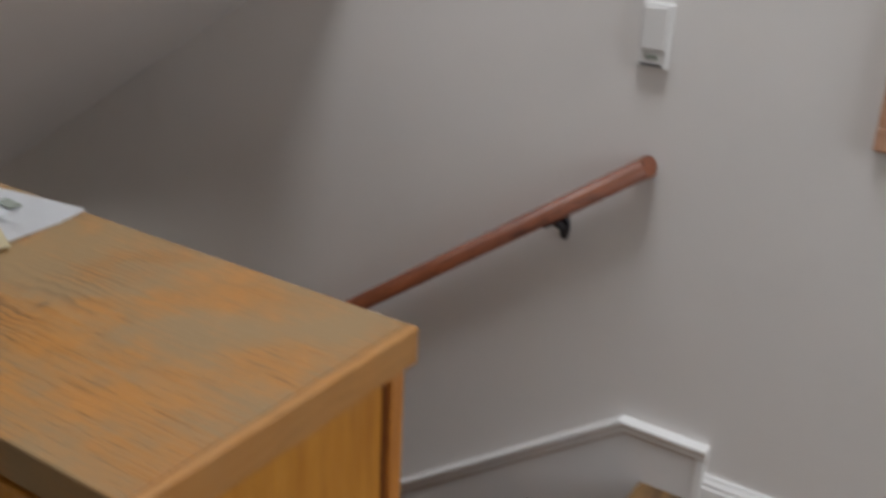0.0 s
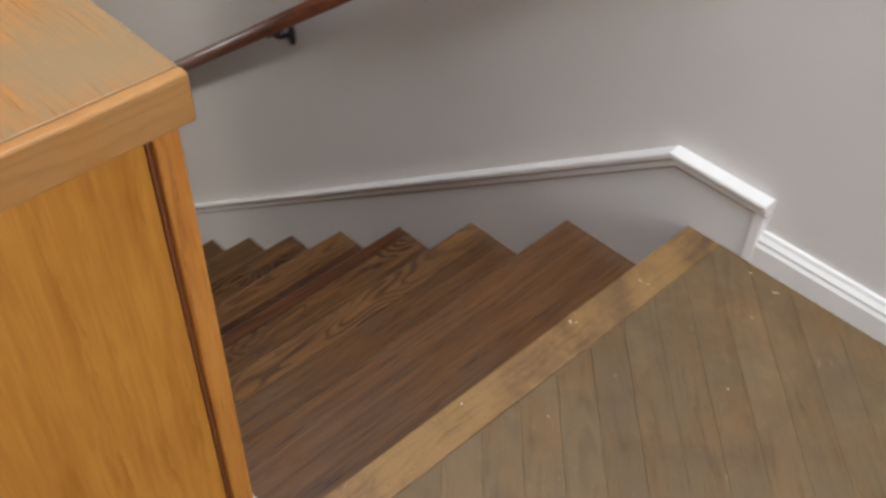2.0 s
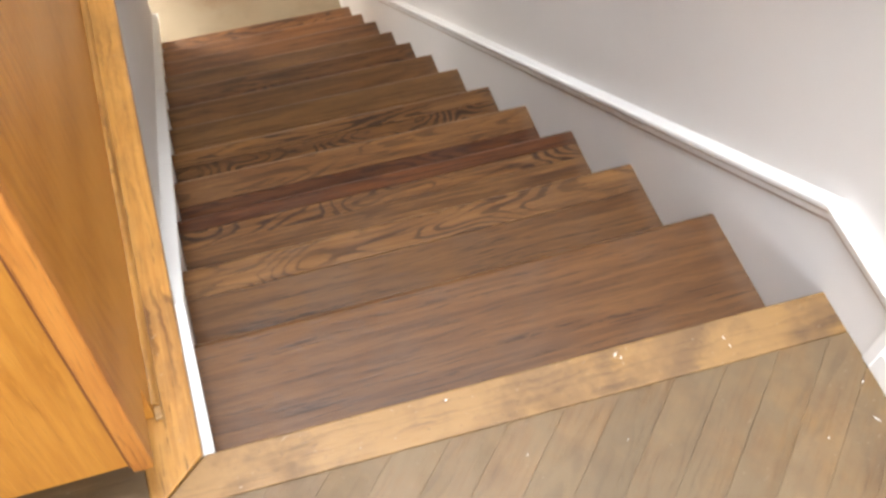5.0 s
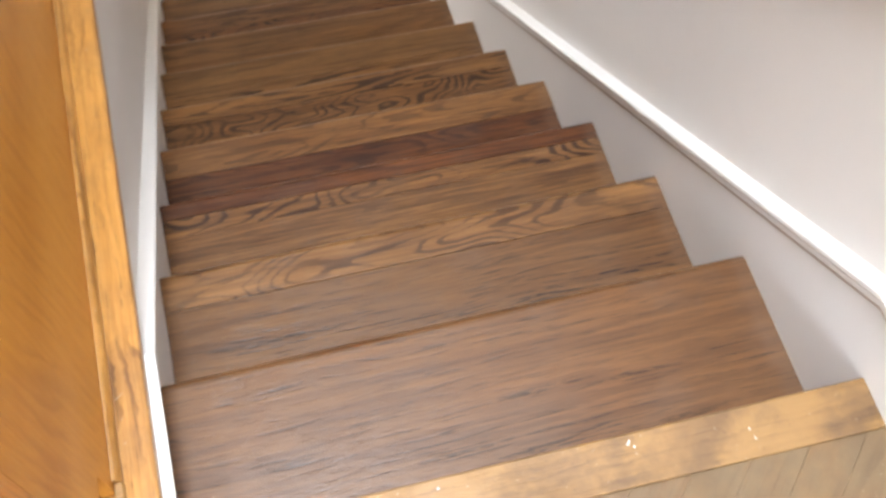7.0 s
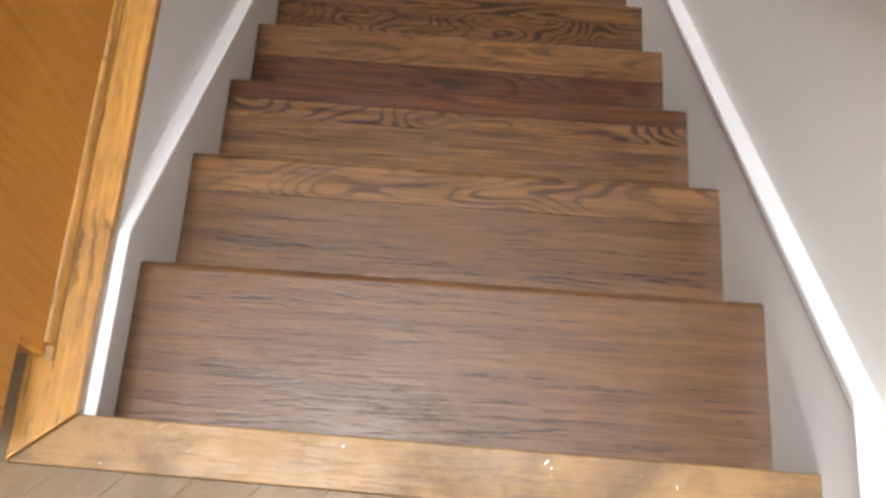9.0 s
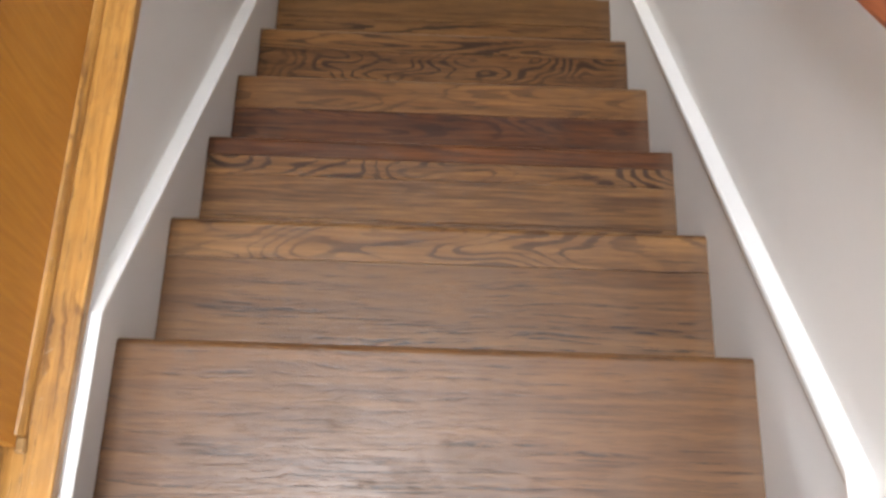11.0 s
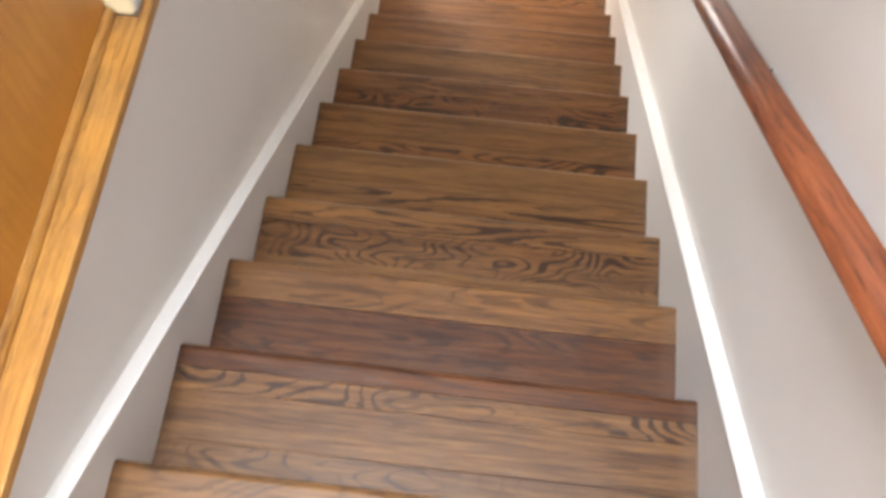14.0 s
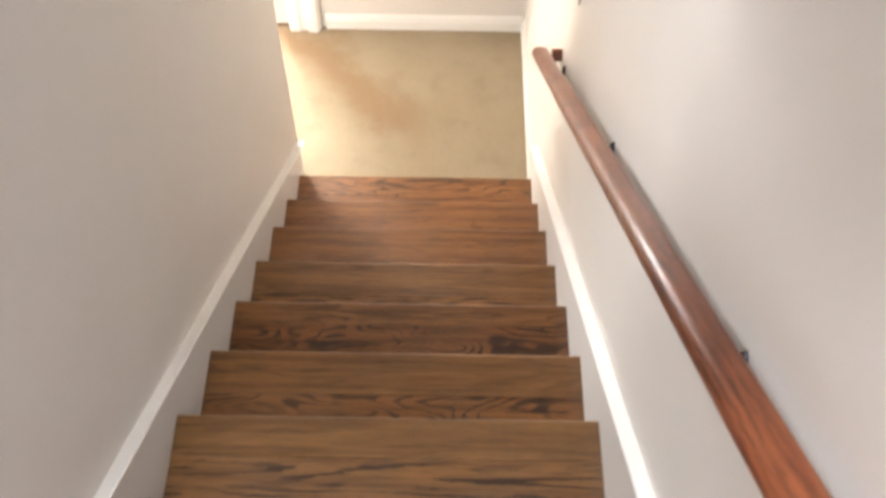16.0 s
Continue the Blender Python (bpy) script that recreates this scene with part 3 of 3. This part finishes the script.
def step(i):
    """Tread i with its boards, and the riser below its nosing."""
    z, front, back = NOSE_Z[i], NOSE_Y[i], NOSE_Y[i - 1] - NOSING
    depth = front - NOSE_Y[i - 1]
    y = front
    tread = None
    for k, (share, tone, red, figure, strong) in enumerate(TREADS[i - 1]):
        last = k == len(TREADS[i - 1]) - 1
        y0 = back if last else y - share * depth
        if k == 0:
            ob = tread = nosed_board(stairs, y0 + 0.0003, y, z, "tread")
        else:
            at = (0, (y0 + y) / 2, z - 0.0135)
            ob = mesh("tread_board", box_bm(-HALF, HALF, y0, y - 0.0003, z - 0.027, z - 0.0003 * (k % 2), 0.0006, 1, at), STAIR_OAK)
            ob.location = at
            adopt(ob, stairs)
        ob.color = (tone, red, figure, strong)
        y = y0
    below = NOSE_Z[i + 1] if i < 12 else LOW
    riser = mesh("riser", box_bm(-HALF, HALF, front - NOSING - 0.018, front - NOSING, below - 0.02, z - 0.0275, 0, 1, (0, front - NOSING, (z + below) / 2)), STAIR_OAK)
    riser.location = (0, front - NOSING, (z + below) / 2)
    riser.color = (0.45, 0.4, 0.3, 0.5)
    adopt(riser, stairs)


for i in range(1, 13):
    step(i)
riser = mesh("riser", box_bm(-HALF, HALF, NOSE_Y[0] - 0.044, NOSE_Y[0] - NOSING, NOSE_Z[1] - 0.02, -0.0275, 0, 1, (0, NOSE_Y[0], -0.1)), STAIR_OAK)
riser.location, riser.color = (0, NOSE_Y[0], -0.1), (0.45, 0.4, 0.3, 0.5)
adopt(riser, stairs)

# edging of the stair opening: a nosing board and a long strip, mitred at the corner
STRIP_IN, STRIP_OUT = -0.546, -0.466
nose_y = NOSE_Y[0]


def back_y(x):
    """The back edge of the nosing board, a little out of square."""
    return -0.0885 - 0.0215 * x


edge = tagged(mesh("landing_nosing", prism_bm([(STRIP_IN, back_y(STRIP_IN)), (HALF + 0.001, back_y(HALF)), (HALF + 0.001, nose_y - 0.002), (STRIP_OUT, nose_y + 0.012)], "z", -0.027, 0.0, (0, -0.06, 0)), EDGE_OAK),
              "worn golden oak nosing board along the landing edge", "nosing", kind=S)
edge.location = (0, -0.06, 0)
bev = edge.modifiers.new("round", "BEVEL")
bev.width, bev.segments, bev.limit_method = 0.0025, 2, "ANGLE"
strip = tagged(mesh("edge_strip", prism_bm([(STRIP_IN, back_y(STRIP_IN) + 0.0015), (STRIP_OUT - 0.004, nose_y + 0.0135), (STRIP_OUT + 0.002, 1.165), (-0.4805, 1.165), (-0.4805, WALL_END - 0.001), (STRIP_IN, WALL_END - 0.001)], "z", -0.024, 0.001, (-0.5, 0.5, 0)), EDGE_OAK_Y),
               "golden oak floor strip along the stair opening", "floor strip", kind=S)
strip.location = (-0.5, 0.5, 0)
bev = strip.modifiers.new("round", "BEVEL")
bev.width, bev.segments, bev.limit_method = 0.003, 2, "ANGLE"

# the cabinet beside the stairs -----------------------------------------------
CX0, CX1, CY0, CY1, CTOP = -0.905, -0.5215, -0.048, WALL_END - 0.004, 0.80
FOOT, PLINTH = 0.095, 0.060   # the body stands forward of a recessed plinth
cabinet = empty("cabinet", (-0.72, 0.55, 0), "amber oak-veneered cabinet with a worn top, beside the stair opening", "cabinet")


def cab(ob, label=""):
    return tagged(adopt(ob, cabinet), label)


top = cab(block("top", TOP, -0.931, -0.508, -0.0475, CY1, CTOP - 0.046, CTOP, 0.003, None, 2), "worn oak veneer top with the orange finish rubbed off")
cab(block("edge_band", TOP_EDGE, -0.931, -0.508, -0.062, -0.0477, CTOP - 0.048, CTOP + 0.0003, 0.003, None, 3), "light worn oak edge band")
side = [(CY0 + 0.02, FOOT), (PLINTH, FOOT), (PLINTH, 0.003), (CY1, 0.003), (CY1, CTOP - 0.047), (CY0 + 0.02, CTOP - 0.047)]
for x0, x1 in ((CX1 - 0.016, CX1), (CX0, CX0 + 0.016)):
    at = ((x0 + x1) / 2, 0.55, 0.4)
    ob = mesh("side_panel", prism_bm(side, "x", x0, x1, at), PLY)
    ob.location = at
    cab(ob, "amber veneer side panel")
cab(block("end_panel", PLY, CX0 + 0.0315, CX1 - 0.0288, CY0 + 0.006, CY0 + 0.0195, FOOT, CTOP - 0.047, 0.001), "amber veneer end panel")
cab(block("corner_post", POST, CX1 - 0.0245, CX1 + 0.001, CY0 - 0.004, CY0 + 0.0195, FOOT - 0.002, CTOP - 0.048, 0.0025, None, 2), "oak corner post")
cab(block("corner_post", POST, CX0 - 0.002, CX0 + 0.031, CY0 - 0.004, CY0 + 0.0195, FOOT - 0.002, CTOP - 0.048, 0.0025, None, 2))
cab(block("gap_strip", DARK_GAP, CX1 - 0.0288, CX1 - 0.0247, CY0 + 0.003, CY0 + 0.019, FOOT, CTOP - 0.048, 0.0006), "dark brown joint")
# shade of the recess is put into the plinth's dark brown
cab(block("plinth", DARK_GAP, CX0 + 0.017, CX1 - 0.0165, PLINTH, PLINTH + 0.018, 0.0015, FOOT - 0.002, 0.002), "dark brown recessed plinth, darkened for its shade")
cab(block("bottom_board", DARK_GAP, CX0 + 0.017, CX1 - 0.0165, CY0 + 0.0205, CY1 - 0.02, FOOT - 0.0015, FOOT + 0.016, 0.001))
bead = [(CX1 + 0.0005, 0.0012), (CX1 + 0.0105, 0.0012), (CX1 + 0.0105, 0.010), (CX1 + 0.008, 0.016), (CX1 + 0.0045, 0.020), (CX1 + 0.0005, 0.021)]
at = (CX1, 0.6, 0.01)
ob = mesh("base_bead", prism_bm(bead, "y", 0.072, CY1, at), EDGE_OAK_Y)
ob.location = at
cab(ob, "thin oak bead along the floor strip")
cab(block("base_block", EDGE_OAK, CX1 + 0.0005, CX1 + 0.0125, 0.052, 0.0715, 0.0012, 0.013, 0.002), "dark worn bead end")
# the drawers on the room side
for k, (y0, y1) in enumerate(((0.03, 0.54), (0.56, 1.07))):
    for z0, z1 in ((0.54, 0.735), (0.325, 0.525), (0.11, 0.31)):
        drawer = cab(block("drawer", PLY, CX0 - 0.018, CX0 - 0.001, y0, y1, z0, z1, 0.004, None, 2))

# papers on the cabinet


def sheet(name, material, x, y, turn, wide, long, z, label, curl=0.004):
    bm = bmesh.new()
    cols, rows = 6, 8
    grid = [[bm.verts.new((wide * (i / cols - 0.5), long * (j / rows - 0.5), curl * ((i / cols - 0.5) ** 2 * 3 + 0.35 * math.sin(3 * j / rows + i)) + 0.0015)) for j in range(rows + 1)] for i in range(cols + 1)]
    for i in range(cols):
        for j in range(rows):
            bm.faces.new((grid[i][j], grid[i + 1][j], grid[i + 1][j + 1], grid[i][j + 1]))
    bmesh.ops.solidify(bm, geom=bm.faces[:], thickness=0.0006)
    ob = tagged(mesh(name, bm, material), label, "paper")
    ob.matrix_world = pose(x, y, z, 0, 0, turn)
    return ob


page = sheet("paper_sheet", PAPER, -0.612, 0.640, 9, 0.17, 0.26, CTOP + 0.0005, "white printed paper lying on the worn cabinet top")
for k, (x, y, w, h, turn) in enumerate(((0.025, 0.02, 0.05, 0.014, 20), (0.045, -0.02, 0.02, 0.045, -15), (0.02, 0.06, 0.06, 0.018, 35), (0.05, 0.05, 0.03, 0.022, -30))):
    mark = block("print_mark", PRINT_GREY, -w / 2, w / 2, -h / 2, h / 2, 0, 0.0005, 0)
    mark.parent = page
    mark.matrix_local = pose(x, y, 0.0040 + 0.0006 * k, 0, 0, turn)
env = sheet("envelope", PAPER_CREAM, -0.672, 0.585, -24, 0.10, 0.19, CTOP + 0.006, "cream paper envelope lying on a white sheet", 0.003)
sheet("paper_sheet", PAPER, -0.655, 0.69, -12, 0.15, 0.21, CTOP + 0.010, "white folded paper on the cabinet top", 0.006)

# the handrail ----------------------------------------------------------------
RAIL_TOP, RAIL_FOOT = Vector((0.448, 0.040, 0.739)), Vector((0.424, 2.985, -1.393))
rail = empty("handrail", (0.425, 1.45, -0.28), "red-brown varnished wooden handrail fixed to the wall", "handrail")


def rounded(width, height, radius, steps=4):
    pts = []
    for cx, cz, a0 in ((width / 2 - radius, height / 2 - radius, 0), (-width / 2 + radius, height / 2 - radius, 90), (-width / 2 + radius, -height / 2 + radius, 180), (width / 2 - radius, -height / 2 + radius, 270)):
        pts += [(cx + radius * math.cos(radians(a0 + 90 * k / steps)), cz + radius * math.sin(radians(a0 + 90 * k / steps))) for k in range(steps + 1)]
    return pts


span = RAIL_FOOT - RAIL_TOP
lean = math.degrees(math.atan2(span.z, span.y))
bar = mesh("rail", prism_bm(rounded(0.054, 0.042, 0.0195, 5), "y", -span.length / 2, span.length / 2), RAIL_WOOD, None, True)
bar.matrix_world = Matrix.Translation((RAIL_TOP + RAIL_FOOT) / 2) @ pose(0, 0, 0, lean, 0, -math.degrees(math.atan2(span.x, span.y)))
bar.data.polygons[0].use_smooth = bar.data.polygons[1].use_smooth = False
adopt(bar, rail)
ret = mesh("rail_return", prism_bm(rounded(0.040, 0.040, 0.010, 3), "x", 0.0, 0.032, (0, 0, 0)), RAIL_WOOD)
ret.matrix_world = Matrix.Translation((0.460, RAIL_FOOT.y - 0.018, RAIL_FOOT.z + 0.012)) @ pose(0, 0, 0, lean, 0, 0)
head = mesh("rail_return", prism_bm(rounded(0.042, 0.040, 0.016, 4), "x", 0.0, WALL_R - 0.455), RAIL_WOOD)
head.matrix_world = Matrix.Translation((0.455, RAIL_TOP.y + 0.020, RAIL_TOP.z - 0.014)) @ pose(0, 0, 0, lean, 0, 0)
tagged(adopt(head, rail), "lighter red-brown end turned to the wall")
tagged(adopt(ret, rail), "dark red-brown end block turned to the wall")


def tube_bm(points, radius, sides=8):
    bm, rings = bmesh.new(), []
    for i, p in enumerate(points):
        d = (Vector(points[min(i + 1, len(points) - 1)]) - Vector(points[max(i - 1, 0)])).normalized()
        q = d.to_track_quat("Z", "Y")
        r = radius[i] if isinstance(radius, (list, tuple)) else radius
        rings.append([bm.verts.new(Vector(p) + q @ Vector((r * math.cos(2 * math.pi * k / sides), r * math.sin(2 * math.pi * k / sides), 0))) for k in range(sides)])
    for a, b in zip(rings, rings[1:]):
        for k in range(sides):
            bm.faces.new((a[k], a[(k + 1) % sides], b[(k + 1) % sides], b[k]))
    bm.faces.new(rings[0][::-1])
    bm.faces.new(rings[-1])
    return bm


def bracket(y):
    """A cast bracket: a wall plate, a curved arm and a saddle under the rail."""
    x, _, z = RAIL_TOP + span * ((y - RAIL_TOP.y) / span.y)
    b = mesh("bracket", tube_bm([(WALL_R - 0.003, y, z - 0.072), (WALL_R - 0.009, y, z - 0.056), (WALL_R - 0.018, y, z - 0.046), (x + 0.012, y, z - 0.042), (x + 0.002, y, z - 0.034), (x, y, z - 0.024)], [0.008, 0.008, 0.0075, 0.0075, 0.009, 0.011]), IRON, None, True)
    adopt(b, rail)
    tagged(b, "dark bronze metal bracket")
    plate = mesh("wall_plate", tube_bm([(0, 0, 0), (-0.004, 0, 0), (-0.007, 0, 0)], [0.030, 0.029, 0.024], 16), IRON, b)
    plate.matrix_local = Matrix.Translation((WALL_R, y, z - 0.052)) @ Matrix.Diagonal((1.2, 0.40, 1.05, 1))
    saddle = mesh("saddle", box_bm(-0.013, 0.013, -0.03, 0.03, -0.003, 0.003, 0.002), IRON, b)
    saddle.matrix_local = Matrix.Translation((x, y, z - 0.028)) @ pose(0, 0, 0, lean, 0, 0)


for y in (0.228, 1.225, 2.070, 2.86):
    bracket(y)

# things on the wall ----------------------------------------------------------
switch = empty("light_switch", (WALL_R, 0.072, 0.985), "white plastic thermostat-like wall switch box", "switch")
body = block("body", PLASTIC, WALL_R - 0.020, WALL_R - 0.0003, 0.041, 0.103, 0.925, 1.052, 0.004, None, 2)
adopt(body, switch)
tagged(adopt(block("cover", PLASTIC, WALL_R - 0.026, WALL_R - 0.0205, 0.046, 0.098, 0.962, 1.045, 0.003, None, 2), switch), "raised white cover")
tagged(adopt(block("vent_bar", IRON, WALL_R - 0.0215, WALL_R - 0.0202, 0.050, 0.094, 0.931, 0.936, 0.0005), switch), "dark slot")
tagged(adopt(block("dial", PRINT_GREY, WALL_R - 0.0225, WALL_R - 0.0202, 0.060, 0.084, 0.944, 0.953, 0.0008), switch), "small grey lever")

picture = empty("picture_frame", (WALL_R, -0.60, 1.15), "pinkish-brown wooden picture frame on the wall", "picture frame")
PY0, PY1, PZ0, PZ1 = -0.86, -0.357, 0.846, 1.48
for name, y0, y1, z0, z1 in (("frame_bar", PY0, PY1, PZ0, PZ0 + 0.045), ("frame_bar", PY0, PY1, PZ1 - 0.045, PZ1), ("frame_bar", PY0, PY0 + 0.045, PZ0 + 0.0455, PZ1 - 0.0455), ("frame_bar", PY1 - 0.045, PY1, PZ0 + 0.0455, PZ1 - 0.0455)):
    adopt(block(name, FRAME_WOOD, WALL_R - 0.024, WALL_R - 0.0003, y0, y1, z0, z1, 0.004, None, 2), picture)
tagged(adopt(block("print", PICTURE, WALL_R - 0.012, WALL_R - 0.003, PY0 + 0.044, PY1 - 0.044, PZ0 + 0.044, PZ1 - 0.044, 0), picture), "pale print")

outlet = empty("wall_plate", (WALL_R, 2.81, -0.98), "small white plastic wall plate above the handrail", "wall plate")
adopt(block("plate", PLASTIC, WALL_R - 0.006, WALL_R - 0.0003, 2.78, 2.84, -1.0, -0.90, 0.002, None, 2), outlet)
tagged(adopt(block("lever", PLASTIC, WALL_R - 0.013, WALL_R - 0.006, 2.803, 2.817, -0.965, -0.935, 0.002), outlet), "small lever")

# paint flecks on the landing nosing
for k, (x, y, w, d, a) in enumerate(((0.125, -0.034, 0.0030, 0.013, -40), (0.131, -0.041, 0.0022, 0.006, 15), (-0.132, -0.031, 0.0042, 0.005, 0), (0.29, -0.055, 0.0016, 0.008, 8), (0.293, -0.069, 0.0014, 0.007, 14), (0.452, -0.178, 0.006, 0.0035, 20), (0.441, -0.235, 0.0016, 0.018, 30), (0.36, -0.24, 0.003, 0.003, 0), (0.09, -0.16, 0.0025, 0.002, 0), (-0.05, -0.14, 0.002, 0.003, 0), (0.20, -0.30, 0.003, 0.002, 30), (-0.22, -0.20, 0.002, 0.004, 60))):
    bm = bmesh.new()
    w, d = w * 0.75, d * 0.7
    ring = [bm.verts.new((w / 2 * math.cos(t) * (0.8 + 0.3 * math.sin(5 * t + k)), d / 2 * math.sin(t), 0)) for t in [2 * math.pi * j / 9 for j in range(9)]]
    bm.faces.new(ring)
    got = bmesh.ops.extrude_face_region(bm, geom=bm.faces[:])
    bmesh.ops.translate(bm, verts=[v for v in got["geom"] if isinstance(v, bmesh.types.BMVert)], vec=(0, 0, 0.0008))
    fleck = mesh("paint_fleck", bm, TRIM, edge if y > -0.09 else floor)
    fleck.matrix_local = pose(x, y + (0.06 if y > -0.09 else 0), 0.0001, 0, 0, a)

# floor planks, laid at 45 degrees --------------------------------------------


def clip(poly, inside, cross):
    out = []
    for i, a in enumerate(poly):
        b = poly[(i + 1) % len(poly)]
        if inside(a):
            out.append(a)
        if inside(a) != inside(b):
            out.append(cross(a, b))
    return out


def clip_rect(poly, x0, x1, y0, y1):
    for axis, value, sign in ((0, x0, 1), (0, x1, -1), (1, y0, 1), (1, y1, -1)):
        if not poly:
            break
        poly = clip(poly, lambda p: sign * (p[axis] - value) >= 0, lambda a, b: tuple(a[k] + (b[k] - a[k]) * (value - a[axis]) / (b[axis] - a[axis]) for k in (0, 1)))
    return poly


def planks(wide=0.0605, gap=0.0003):
    along, across = Vector((0.7071, 0.7071)), Vector((-0.7071, 0.7071))
    rng = random.Random(5)
    origin = Vector((0.279, -0.093))
    for row in range(-21, 30):
        s = -3.0 - rng.random() * 1.6
        while s < 1.2:
            e = s + rng.choice((0.95, 1.2, 1.6, 2.0, 2.4)) * (0.9 + 0.2 * rng.random())
            corners = [origin + along * p + across * q for p, q in ((s, row * wide), (e, row * wide), (e, (row + 1) * wide), (s, (row + 1) * wide))]
            inner = [origin + along * p + across * q for p, q in ((s + gap / 2, row * wide + gap / 2), (e - gap / 2, row * wide + gap / 2), (e - gap / 2, (row + 1) * wide - gap / 2), (s + gap / 2, (row + 1) * wide - gap / 2))]
            poly = clip_rect([tuple(c) for c in inner], -1.55, WALL_R - 0.002, -1.30, 0.0)
            poly = clip(poly, lambda p: p[1] <= back_y(p[0]) - 0.0008, lambda a, b: tuple(a[k] + (b[k] - a[k]) * (a[1] - back_y(a[0]) + 0.0008) / ((a[1] - back_y(a[0])) - (b[1] - back_y(b[0]))) for k in (0, 1)))
            if len(poly) < 3:
                s = e
                continue
            mid = sum((Vector(c) for c in corners), Vector((0, 0))) / 4
            bm = bmesh.new()
            pts = [Vector(p) - mid for p in poly]
            local = [(p.dot(along), p.dot(across)) for p in pts]
            low = [bm.verts.new((p, q, -0.004)) for p, q in local]
            cen = (sum(p for p, q in local) / len(local), sum(q for p, q in local) / len(local))
            drop = 0.0003 * rng.random()
            high = [bm.verts.new((cen[0] + (p - cen[0]) * 0.997, cen[1] + (q - cen[1]) * 0.994, -drop)) for p, q in local]
            mids = [bm.verts.new((p, q, -drop - 0.0003)) for p, q in local]
            bm.faces.new(high)
            for i in range(len(local)):
                j = (i + 1) % len(local)
                bm.faces.new((low[i], low[j], mids[j], mids[i]))
                bm.faces.new((mids[i], mids[j], high[j], high[i]))
            ob = mesh("plank", bm, FLOOR_OAK, floor)
            ob.matrix_local = Matrix.Translation((mid.x, mid.y, 0)) @ pose(0, 0, 0, 0, 0, 45)
            s = e


planks()
